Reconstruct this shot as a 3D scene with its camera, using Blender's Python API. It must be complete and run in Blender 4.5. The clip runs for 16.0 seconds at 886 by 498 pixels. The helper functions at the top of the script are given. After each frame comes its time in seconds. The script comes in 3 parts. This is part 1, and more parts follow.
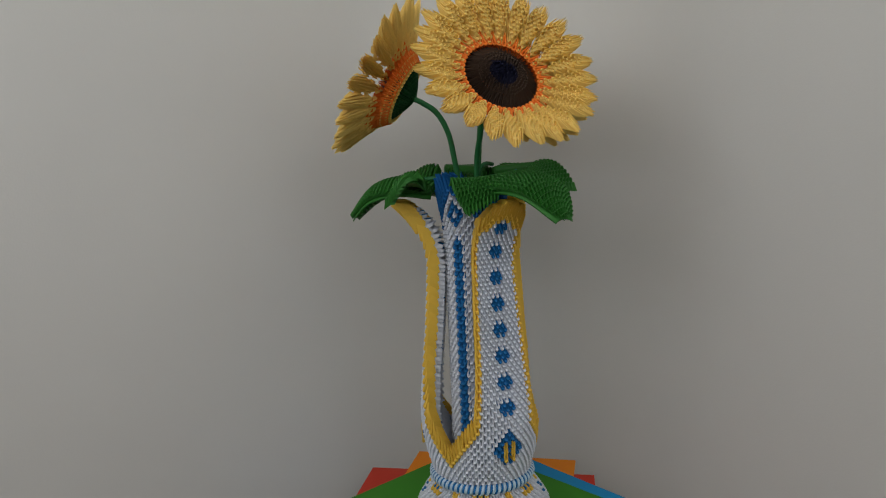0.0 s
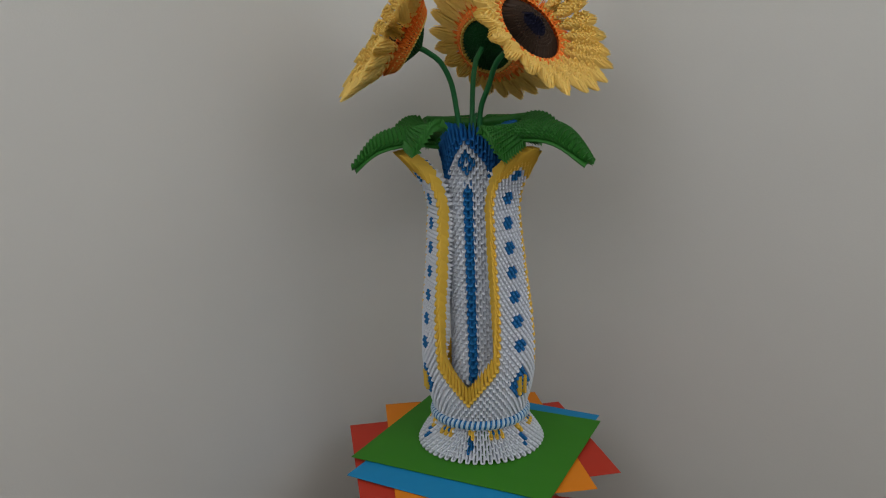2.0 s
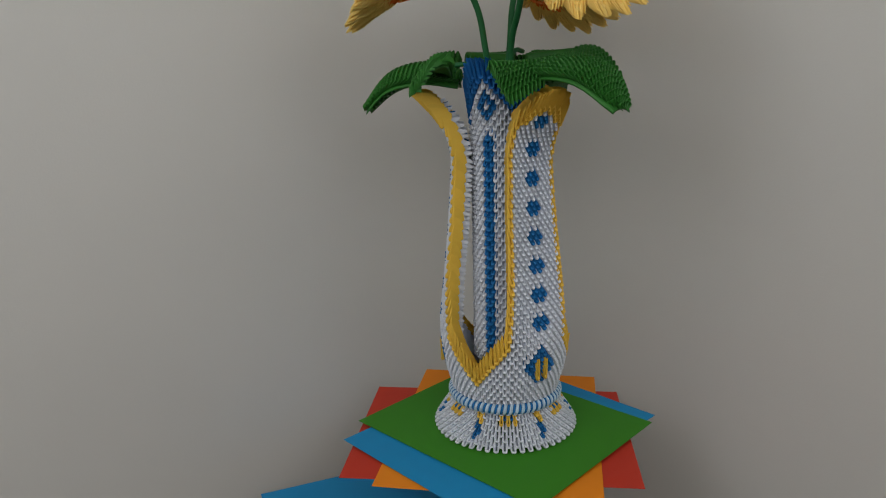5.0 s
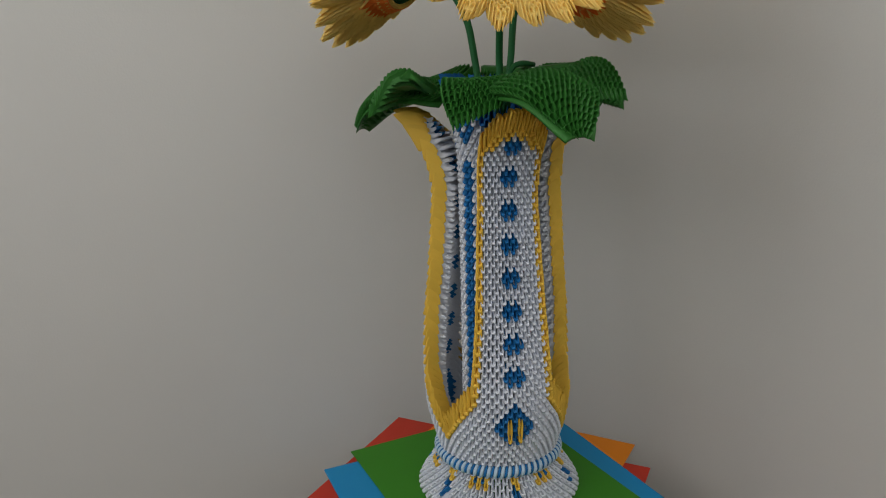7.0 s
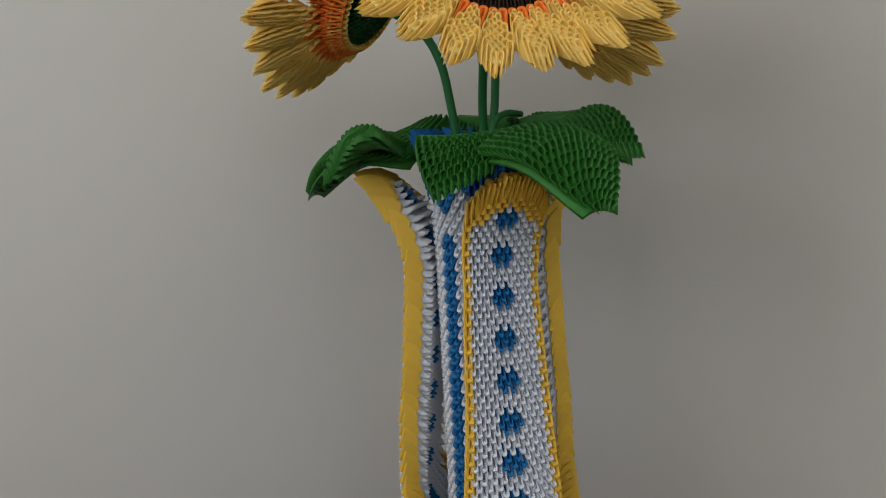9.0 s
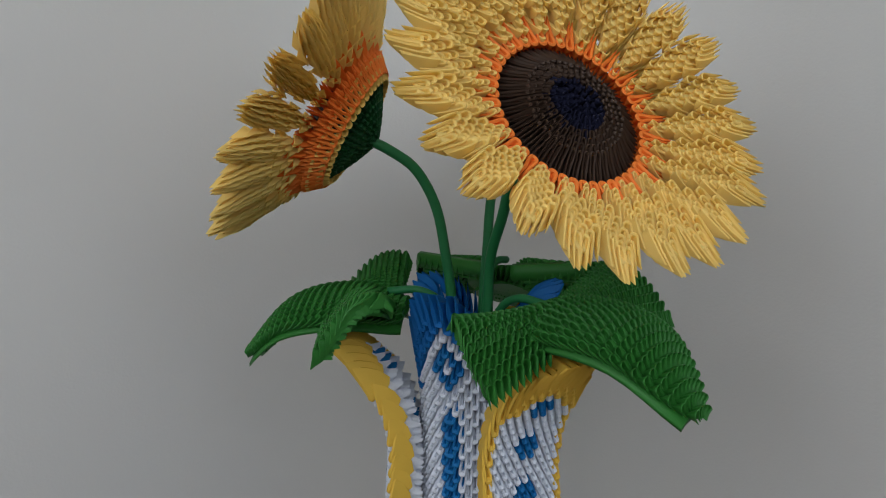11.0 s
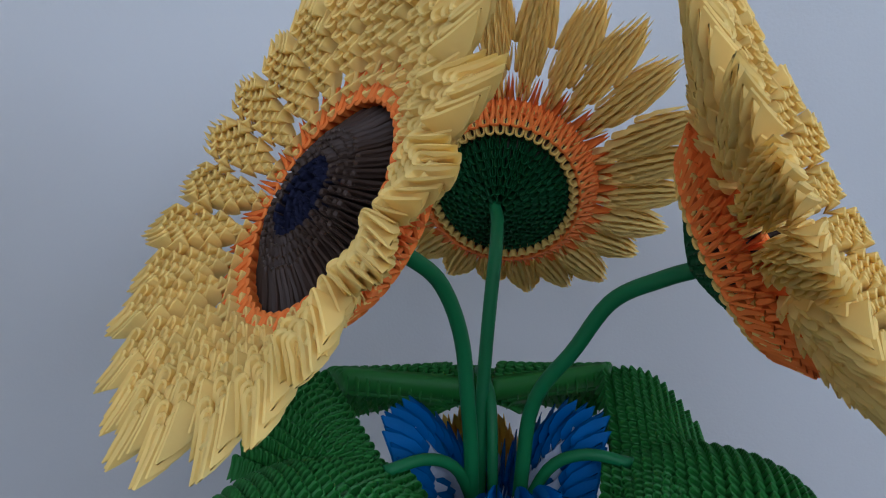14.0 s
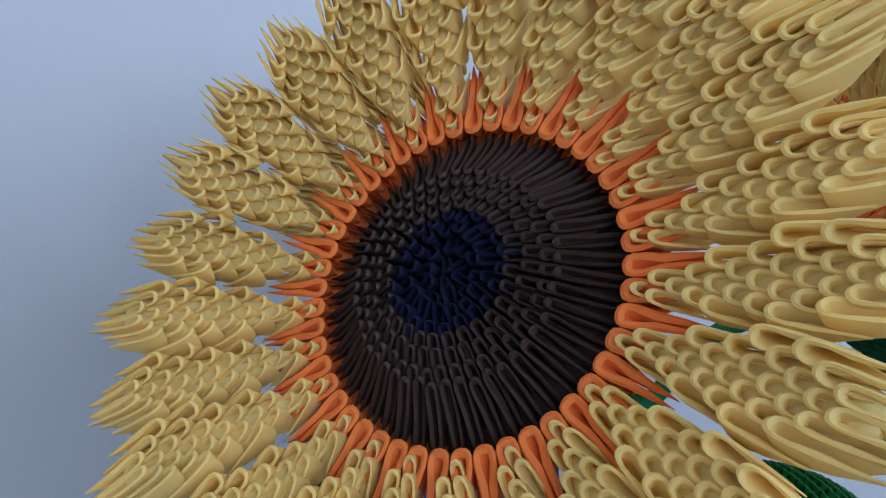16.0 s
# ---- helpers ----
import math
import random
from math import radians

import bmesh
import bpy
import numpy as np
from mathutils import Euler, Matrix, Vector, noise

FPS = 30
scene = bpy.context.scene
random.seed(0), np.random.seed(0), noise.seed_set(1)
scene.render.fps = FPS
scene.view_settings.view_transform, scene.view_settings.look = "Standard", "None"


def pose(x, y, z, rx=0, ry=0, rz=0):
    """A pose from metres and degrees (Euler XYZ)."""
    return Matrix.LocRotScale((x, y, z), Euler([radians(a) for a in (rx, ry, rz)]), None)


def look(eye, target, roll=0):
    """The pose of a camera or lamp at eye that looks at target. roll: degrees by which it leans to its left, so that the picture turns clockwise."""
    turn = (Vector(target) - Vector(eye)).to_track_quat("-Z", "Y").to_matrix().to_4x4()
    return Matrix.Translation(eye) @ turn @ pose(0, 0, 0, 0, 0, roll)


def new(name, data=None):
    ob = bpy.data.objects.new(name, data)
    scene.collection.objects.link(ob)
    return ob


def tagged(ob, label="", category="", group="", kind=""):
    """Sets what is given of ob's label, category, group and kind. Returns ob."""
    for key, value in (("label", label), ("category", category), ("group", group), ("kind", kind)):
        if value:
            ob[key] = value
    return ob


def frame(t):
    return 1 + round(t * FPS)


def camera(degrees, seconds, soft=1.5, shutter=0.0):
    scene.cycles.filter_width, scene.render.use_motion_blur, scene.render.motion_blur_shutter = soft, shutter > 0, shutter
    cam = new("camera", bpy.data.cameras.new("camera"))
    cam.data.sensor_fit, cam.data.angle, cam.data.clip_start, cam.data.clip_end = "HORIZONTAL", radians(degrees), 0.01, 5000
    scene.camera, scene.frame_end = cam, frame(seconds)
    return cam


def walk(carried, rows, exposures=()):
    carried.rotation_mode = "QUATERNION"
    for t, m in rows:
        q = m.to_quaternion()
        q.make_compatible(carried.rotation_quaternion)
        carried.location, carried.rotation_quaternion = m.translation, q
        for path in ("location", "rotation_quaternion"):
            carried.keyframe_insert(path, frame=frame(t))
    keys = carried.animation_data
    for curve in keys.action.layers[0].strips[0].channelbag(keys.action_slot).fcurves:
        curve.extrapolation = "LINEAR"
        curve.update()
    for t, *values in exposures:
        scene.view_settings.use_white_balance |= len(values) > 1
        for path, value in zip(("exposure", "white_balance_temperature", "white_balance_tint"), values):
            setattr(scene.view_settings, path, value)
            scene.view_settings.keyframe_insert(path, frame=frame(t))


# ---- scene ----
# model unit in metres, and height of the paper sheets that carry the vase
K, TOP = 0.205, 0.850
cam = camera(64.54, 16.0, soft=1.1)
# seconds, eye (model units from the vase's foot), yaw, pitch, roll in degrees
PATH = [
    (0.0, -0.1861, -3.8656, 1.9980, -0.240, -7.610, -2.568),
    (0.5, -0.5137, -3.8970, 1.9626, -6.043, -8.196, -1.706),
    (1.0, -0.8700, -3.8850, 1.9694, -10.546, -9.869, -2.211),
    (1.5, -1.2483, -3.8128, 1.9842, -15.573, -11.181, -2.269),
    (2.0, -1.5925, -3.6976, 1.9597, -20.593, -11.002, -2.195),
    (2.5, -1.8951, -3.5345, 1.9461, -25.713, -11.163, -1.956),
    (3.0, -1.7881, -3.5081, 1.9233, -24.604, -12.714, -1.545),
    (3.5, -1.4899, -3.5529, 1.8952, -19.371, -12.543, -1.295),
    (3.7, -1.3487, -3.5651, 1.8780, -16.963, -12.900, -1.235),
    (5.8, -0.0652, -3.3079, 1.8380, 3.802, -14.366, -1.314),
    (6.0, 0.0595, -3.2618, 1.8465, 5.818, -14.458, -1.108),
    (6.5, 0.3443, -3.1412, 1.8549, 10.725, -13.607, -1.333),
    (7.0, 0.5964, -3.0034, 1.8637, 15.636, -13.271, -1.672),
    (7.5, 0.8192, -2.8312, 1.8500, 20.952, -11.988, -1.609),
    (8.0, 0.7484, -2.6926, 1.8537, 19.096, -12.013, -1.745),
    (8.2, 0.6828, -2.6283, 1.8596, 17.727, -11.590, -1.934),
    (10.3, -0.1352, -2.1715, 2.0981, 0.638, -9.208, -1.243),
    (10.5, -0.2003, -2.1156, 2.1228, -1.336, -8.477, -0.375),
    (11.0, -0.3309, -2.0111, 2.2390, -6.675, -6.774, -0.192),
    (11.5, -0.4973, -1.8731, 2.3639, -12.515, -6.417, -0.280),
    (12.0, -0.6328, -1.6560, 2.4235, -18.321, -6.106, -0.181),
    (12.5, -0.7309, -1.4407, 2.4697, -24.167, -6.850, 0.265),
    (13.0, -0.8302, -1.2686, 2.4813, -30.023, -7.928, 1.284),
    (13.5, -0.9223, -1.0737, 2.5131, -34.662, -9.363, 1.810),
    (14.0, -0.9664, -0.9327, 2.5125, -40.361, -10.284, 2.009),
    (14.5, -1.0287, -0.7880, 2.5472, -46.542, -10.152, 2.217),
    (15.0, -1.0550, -0.6416, 2.5444, -52.165, -11.023, 1.996),
    (15.5, -1.0866, -0.4632, 2.5457, -57.549, -11.916, 2.000),
    (16.0, -1.0934, -0.2925, 2.5744, -63.511, -12.164, 1.876),
]
# exposure in stops, white balance
EXPOSURES = [(0.0, -0.18, 6800, 12), (3.5, -0.15, 6800, 12), (6.0, -0.08, 6900, 12), (8.2, -0.05, 6950, 12), (10.3, 0.0, 6500, 12), (11.5, -0.02, 6100, 13), (13.0, 0.02, 5480, 15), (14.5, 0.10, 5170, 16), (15.0, 0.12, 5150, 16), (16.0, 0.28, 4840, 16)]
walk(cam, [(t, pose(K * x, K * y, TOP + K * z, 90 + pitch, 0, yaw) @ pose(0, 0, 0, 0, 0, roll)) for t, x, y, z, yaw, pitch, roll in PATH], EXPOSURES)

# ---- light: faint sky, and daylight from two assumed, unseen windows on the camera's side ----
world = bpy.data.worlds.new("daylight")
world.use_nodes = True
scene.world = world
sky = world.node_tree.nodes.new("ShaderNodeTexSky")
sky.sky_type, sky.sun_disc, sky.sun_elevation, sky.sun_rotation = "NISHITA", False, radians(35), radians(200)
world.node_tree.links.new(sky.outputs[0], world.node_tree.nodes["Background"].inputs[0])
world.node_tree.nodes["Background"].inputs[1].default_value = 0.1


def area(name, eye, target, sx, sy, power, colour):
    data = bpy.data.lights.new(name, "AREA")
    data.shape, data.size, data.size_y, data.energy, data.color = "RECTANGLE", sx, sy, power, colour
    ob = new(name, data)
    ob.matrix_world = look(eye, target)
    return ob


# ---- materials ----
def nodes_of(name):
    m = bpy.data.materials.new(name)
    m.use_nodes = True
    return m, m.node_tree.nodes, m.node_tree.links


def paper(name, colour, rough=0.62, grain=900.0, vary=0.10, through_light=0.12, bump=0.08):
    """Coloured craft paper: fine fibres, slight fading from piece to piece, a little light through the sheet."""
    m, n, l = nodes_of(name)
    b = n["Principled BSDF"]
    b.inputs["Roughness"].default_value = rough
    b.inputs["Specular IOR Level"].default_value = 0.3
    info, geo = n.new("ShaderNodeObjectInfo"), n.new("ShaderNodeNewGeometry")
    fine, wide = n.new("ShaderNodeTexNoise"), n.new("ShaderNodeTexNoise")
    pos = geo.outputs["Position"]
    fine.inputs["Scale"].default_value, fine.inputs["Detail"].default_value = grain, 4
    wide.inputs["Scale"].default_value, wide.inputs["Detail"].default_value = 45.0, 3
    l.new(pos, fine.inputs["Vector"]), l.new(pos, wide.inputs["Vector"])
    add = n.new("ShaderNodeMath")
    add.operation = "ADD"
    l.new(info.outputs["Random"], add.inputs[0]), l.new(geo.outputs["Random Per Island"], add.inputs[1])
    mix = n.new("ShaderNodeMath")
    mix.operation = "MULTIPLY_ADD"
    l.new(wide.outputs["Fac"], mix.inputs[0]), l.new(add.outputs[0], mix.inputs[2])
    mix.inputs[1].default_value = 0.8
    ramp = n.new("ShaderNodeMapRange")
    ramp.inputs["From Min"].default_value, ramp.inputs["From Max"].default_value = 0.2, 2.2
    ramp.inputs["To Min"].default_value, ramp.inputs["To Max"].default_value = 1.0 - vary, 1.0 + vary
    l.new(mix.outputs[0], ramp.inputs["Value"])
    hsv = n.new("ShaderNodeHueSaturation")
    hsv.inputs["Color"].default_value = (*colour, 1)
    l.new(ramp.outputs[0], hsv.inputs["Value"])
    l.new(hsv.outputs[0], b.inputs["Base Color"])
    bp = n.new("ShaderNodeBump")
    bp.inputs["Strength"].default_value, bp.inputs["Distance"].default_value = bump, 0.0006
    l.new(fine.outputs["Fac"], bp.inputs["Height"]), l.new(bp.outputs[0], b.inputs["Normal"])
    if through_light:
        tr, ms = n.new("ShaderNodeBsdfTranslucent"), n.new("ShaderNodeMixShader")
        l.new(hsv.outputs[0], tr.inputs["Color"])
        ms.inputs[0].default_value = through_light
        l.new(b.outputs[0], ms.inputs[1]), l.new(tr.outputs[0], ms.inputs[2])
        l.new(ms.outputs[0], n["Material Output"].inputs["Surface"])
    return m


def plaster(name, colour, scale=60.0, bump=0.15, vary=0.05, rough=0.85):
    m, n, l = nodes_of(name)
    b = n["Principled BSDF"]
    b.inputs["Roughness"].default_value = rough
    geo = n.new("ShaderNodeNewGeometry")
    fine, wide = n.new("ShaderNodeTexNoise"), n.new("ShaderNodeTexNoise")
    fine.inputs["Scale"].default_value, fine.inputs["Detail"].default_value = scale * 8, 5
    wide.inputs["Scale"].default_value, wide.inputs["Detail"].default_value = scale * 0.06, 4
    l.new(geo.outputs["Position"], fine.inputs["Vector"]), l.new(geo.outputs["Position"], wide.inputs["Vector"])
    ramp = n.new("ShaderNodeMapRange")
    ramp.inputs["To Min"].default_value, ramp.inputs["To Max"].default_value = 1 - vary, 1 + vary
    l.new(wide.outputs["Fac"], ramp.inputs["Value"])
    hsv = n.new("ShaderNodeHueSaturation")
    hsv.inputs["Color"].default_value = (*colour, 1)
    l.new(ramp.outputs[0], hsv.inputs["Value"]), l.new(hsv.outputs[0], b.inputs["Base Color"])
    bp = n.new("ShaderNodeBump")
    bp.inputs["Strength"].default_value, bp.inputs["Distance"].default_value = bump, 0.001
    l.new(fine.outputs["Fac"], bp.inputs["Height"]), l.new(bp.outputs[0], b.inputs["Normal"])
    return m


def timber(name, colour, axis=0):
    m, n, l = nodes_of(name)
    b = n["Principled BSDF"]
    b.inputs["Roughness"].default_value = 0.45
    geo, mp, ns = n.new("ShaderNodeNewGeometry"), n.new("ShaderNodeMapping"), n.new("ShaderNodeTexNoise")
    sc = [60.0, 60.0, 60.0]
    sc[axis] = 4.0
    mp.inputs["Scale"].default_value = sc
    ns.inputs["Scale"].default_value, ns.inputs["Detail"].default_value = 1.5, 6
    l.new(geo.outputs["Position"], mp.inputs["Vector"]), l.new(mp.outputs[0], ns.inputs["Vector"])
    ramp = n.new("ShaderNodeMapRange")
    ramp.inputs["To Min"].default_value, ramp.inputs["To Max"].default_value = 0.65, 1.35
    l.new(ns.outputs["Fac"], ramp.inputs["Value"])
    hsv = n.new("ShaderNodeHueSaturation")
    hsv.inputs["Color"].default_value = (*colour, 1)
    l.new(ramp.outputs[0], hsv.inputs["Value"]), l.new(hsv.outputs[0], b.inputs["Base Color"])
    bp = n.new("ShaderNodeBump")
    bp.inputs["Strength"].default_value, bp.inputs["Distance"].default_value = 0.1, 0.0005
    l.new(ns.outputs["Fac"], bp.inputs["Height"]), l.new(bp.outputs[0], b.inputs["Normal"])
    return m


WHITE = paper("white_paper", (0.68, 0.72, 0.80), vary=0.06, through_light=0.02)
COLLAR = paper("pale_yellow_paper", (0.93, 0.66, 0.17), through_light=0.2)
YELLOW = paper("yellow_paper", (0.88, 0.57, 0.08), through_light=0.18)
PETAL = paper("sunflower_yellow_paper", (0.985, 0.785, 0.27), through_light=0.42)
BLUE = paper("blue_paper", (0.006, 0.15, 0.40), through_light=0.02)
ROYAL = paper("royal_blue_paper", (0.008, 0.145, 0.44))
# highlights on the waist ring's blue rolls, put into a pale colour
LIGHT = paper("blue_highlight_paper", (0.55, 0.70, 0.84))
ORANGE = paper("orange_paper", (0.95, 0.25, 0.035), through_light=0.2)
BROWN = paper("dark_brown_paper", (0.050, 0.029, 0.019), rough=0.55, through_light=0)
NAVY = paper("navy_paper", (0.004, 0.005, 0.022), rough=0.85, through_light=0)
LEAF = paper("leaf_green_paper", (0.026, 0.168, 0.024), rough=0.5, through_light=0.03)
CUP = paper("dark_green_paper", (0.008, 0.085, 0.022), rough=0.55, through_light=0)
STEM = paper("stem_green_paper", (0.015, 0.15, 0.045), rough=0.5, through_light=0)
SHEET_GREEN = paper("green_sheet_paper", (0.036, 0.23, 0.014), vary=0.05, through_light=0.05, grain=1600, bump=0.04)
SHEET_BLUE = paper("blue_sheet_paper", (0.002, 0.26, 0.56), vary=0.05, through_light=0.05, grain=1600, bump=0.04)
SHEET_ORANGE = paper("orange_sheet_paper", (0.84, 0.25, 0.012), vary=0.05, through_light=0.05, grain=1600, bump=0.04)
SHEET_RED = paper("red_sheet_paper", (0.55, 0.040, 0.020), vary=0.05, through_light=0.05, grain=1600, bump=0.04)
WALL = plaster("matt_wall_paint", (0.60, 0.592, 0.572))
CEIL = plaster("ceiling_paint", (0.78, 0.78, 0.77))
FRAME = plaster("window_frame_paint", (0.8, 0.8, 0.79), rough=0.4)
FLOOR = timber("floor_boards", (0.16, 0.10, 0.06), 1)
WOOD = timber("turned_wood", (0.34, 0.17, 0.08), 0)
TABLE = timber("table_wood", (0.22, 0.12, 0.06), 0)


# ---- building helpers ----
PLACE = {}


def part(name, bm, material, parent=None, label="", m=None, smooth=False):
    """Links a bmesh (or a mesh) as one object, at the place m in the world, under its thing or part."""
    if isinstance(bm, bmesh.types.BMesh):
        me = bpy.data.meshes.new(name)
        bm.to_mesh(me)
        bm.free()
        me.materials.append(material)
        if smooth:
            me.polygons.foreach_set("use_smooth", [True] * len(me.polygons))
    else:
        me = bm
    ob = new(name, me)
    m = m or Matrix()
    PLACE[ob] = m
    ob.parent = parent
    ob.matrix_basis = PLACE[parent].inverted() @ m if parent else m
    if label:
        tagged(ob, label)
    return ob


def thing(name, m, label, category, group="", kind=""):
    ob = new(name)
    ob.empty_display_size = 0.02
    ob.matrix_basis = m
    PLACE[ob] = m
    return tagged(ob, label, category, group, kind)


def box(bm, x0, x1, y0, y1, z0, z1):
    v = [bm.verts.new((x, y, z)) for z in (z0, z1) for x, y in ((x0, y0), (x1, y0), (x1, y1), (x0, y1))]
    for f in ((3, 2, 1, 0), (4, 5, 6, 7), (0, 1, 5, 4), (1, 2, 6, 5), (2, 3, 7, 6), (3, 0, 4, 7)):
        bm.faces.new([v[i] for i in f])
    return bm


def tube(points, radii, sides=14, closed=False):
    """A round rod along points."""
    bm = bmesh.new()
    pts = [Vector(p) for p in points]
    rings, side = [], None
    for i, p in enumerate(pts):
        d = (pts[min(i + 1, len(pts) - 1)] - pts[max(i - 1, 0)]).normalized()
        side = (side - d * side.dot(d)).normalized() if side else d.orthogonal().normalized()
        up = d.cross(side)
        r = radii[i] if isinstance(radii, (list, tuple)) else radii
        rings.append([bm.verts.new(p + r * (math.cos(a) * side + math.sin(a) * up)) for a in [2 * math.pi * k / sides for k in range(sides)]])
    for a, b in zip(rings, rings[1:]):
        for k in range(sides):
            bm.faces.new((a[k], a[(k + 1) % sides], b[(k + 1) % sides], b[k]))
    bm.faces.new(rings[0][::-1]), bm.faces.new(rings[-1])
    bmesh.ops.recalc_face_normals(bm, faces=bm.faces)
    return bm


def glide(points, n):
    """n points on a smooth curve through the given ones."""
    p = [Vector(q) for q in points]
    p = [2 * p[0] - p[1]] + p + [2 * p[-1] - p[-2]]
    out = []
    for k in range(n):
        s = k / (n - 1) * (len(p) - 3)
        i = min(int(s), len(p) - 4)
        f = s - i
        a, b, c, d = p[i:i + 4]
        out.append(0.5 * (2 * b + (c - a) * f + (2 * a - 5 * b + 4 * c - d) * f * f + (3 * b - a - 3 * c + d) * f ** 3))
    return out


# ---- one folded paper module ----
# Folded from a small rectangle: a rounded nose, two pocket walls that meet in a fold, two pointed ends.
# x across, y from the nose to the points, z out of the open side; one unit wide, long and deep.
def module_shape(wall, hollow, arm, nose, drop, prong=0.12, solid=0.24, point=0.0, lip=0.0, keep=0.55, slim=1.0):
    # across, along, height of the rim, thickness of the wall, floor of the hollow (along, depth), fold (across, along, depth)
    bow = [(0.0, 0.0), (0.24 - 0.04 * point, 0.009 + 0.035 * point), (0.40 - 0.06 * point, 0.042 + 0.07 * point), (0.475 - 0.035 * point, 0.12 + 0.09 * point), (0.475, 0.25 + 0.06 * point)]
    fy = (0.10, 0.11, 0.13, 0.19, 0.32)
    fd = (0.35, 0.5, 0.75, 0.95, 1.0)
    lips = (1.0, 0.9, 0.65, 0.3, 0.0)
    fold = ((0.0, 0.05, 0.50), (0.0, 0.06, 0.56), (0.0, 0.09, 0.68), (0.0, 0.17, 0.86), (0.03, 0.34, 1.0))
    half = [(bow[k][0] * slim, bow[k][1] * nose, -0.3 * drop if k == 4 else 0.015 - 0.003 * k, wall, fy[k] * nose + lip * lips[k], fd[k] * hollow, fold[k][0], fold[k][1] * nose, fold[k][2], lip * lips[k]) for k in range(5)]
    half += [(arm + prong, 0.46, -drop, solid, 0.48, 0.75, 0.04, 0.55, 0.86, 0), (arm + keep * prong, 0.76, -1.5 * drop, (keep + 0.07) * solid, 0.80, 0.46, 0.12, 0.80, 0.54, 0),
             (arm, 1.0, -1.9 * drop, 0.01, 1.0, 1.9 * drop + 0.02, arm - 0.01, 1.0, 1.9 * drop + 0.04, 0)]
    row = [(-h[0], *h[1:6], -h[6], *h[7:]) for h in half[:0:-1]] + half
    verts = []
    for i, (x, y, w, t, fy, fd, kx, ky, d, extra) in enumerate(row):
        a, b = row[max(i - 1, 0)], row[min(i + 1, len(row) - 1)]
        tx, ty = b[0] - a[0], (b[1] - a[1]) * 3.0
        s = math.hypot(tx, ty)
        nx, ny = -ty / s, tx / s / 3.0
        verts += [(x, y, w - 0.05), (x + nx * t * 0.35, y + ny * t * 0.5 + 0.35 * extra, w + 0.02), (x + nx * t, y + ny * t + extra, w - 0.06), (kx * 0.9, fy, -fd), (kx, ky, -d)]
    # every folded face has vertices of its own, so that the creases stay sharp
    grid = np.array(verts).reshape(len(row), 5, 3)
    strips, faces = [], []
    for k in (0, 1, 2, 4):
        n = 2 * len(row) * len(strips)
        strips.append(np.stack([grid[:, k], grid[:, (k + 1) % 5]], 1).reshape(-1, 3))
        faces += [(n + 2 * i, n + 2 * i + 1, n + 2 * i + 3, n + 2 * i + 2) for i in range(len(row) - 1)]
    return np.concatenate(strips), faces


# stout modules for the vase, open ones for petals and leaves
SHAPES = {"stout": module_shape(0.17, 1.25, 0.22, 0.85, 0.28, 0.20, 0.34, 0.2, 0.09, 0.55, 0.64)[0], "open": module_shape(0.19, 0.85, 0.30, 0.85, 0.08, 0.16, 0.30, 0.40, 0.02, 0.55, 1.0)[0],
          "leafy": module_shape(0.17, 1.5, 0.34, 0.95, 0.14, 0.11, 0.26, 0.45, 0.0, 0.55, 0.98)[0], "spiky": module_shape(0.20, 0.6, 0.25, 0.8, 0.05, 0.222, 0.43, 0.2, 0.12, 0.86, 0.74)[0],
          "pleat": module_shape(0.20, 0.5, 0.25, 0.8, 0.05, 0.15, 0.28, 0.2, 0.06, 0.5, 0.70)[0],
          "rim": module_shape(0.27, 0.40, 0.16, 0.8, 0.06, 0.20, 0.34, 0.25, 0.02, 0.6, 0.98)[0],
          "seed": module_shape(0.17, 0.9, 0.25, 0.9, 0.12, 0.13, 0.24, 0.1, 0.03, 0.86, 0.78)[0]}
FACES = module_shape(0.2, 0.3, 0.2, 1, 0.1)[1]
FACE_ARRAY = np.array(FACES)
MODULES = {}


def style(mat):
    if mat.name in ("white_paper", "blue_paper"):
        return "stout"
    if mat.name == "orange_paper":
        return "rim"
    if mat.name in ("dark_brown_paper", "navy_paper"):
        return "seed"
    if mat.name in ("leaf_green_paper", "dark_green_paper"):
        return "leafy"
    if mat.name == "royal_blue_paper":
        return "pleat"
    return "spiky" if mat.name == "yellow_paper" else "open"


def module_mesh(material):
    if material.name not in MODULES:
        me = bpy.data.meshes.new("paper_module_" + material.name)
        me.from_pydata(SHAPES[style(material)].tolist(), [], FACES)
        me.polygons.foreach_set("use_smooth", [True] * len(me.polygons))
        me.materials.append(material)
        MODULES[material.name] = me
    return MODULES[material.name]


def seat(p, grow, out, width, length, depth, tilt=0.0):
    """The place of a module: nose at p, points towards grow, open side towards out (model units)."""
    v = Vector(grow).normalized()
    w = Vector(out)
    w = (w - v * w.dot(v)).normalized()
    c, s = math.cos(tilt), math.sin(tilt)
    v, w = c * v - s * w, c * w + s * v
    u = v.cross(w)
    m = Matrix.Identity(4)
    for i, (axis, size) in enumerate(((u, width), (v, length), (w, depth))):
        for j in range(3):
            m[j][i] = axis[j] * size
    m.translation = Vector(p)
    return m


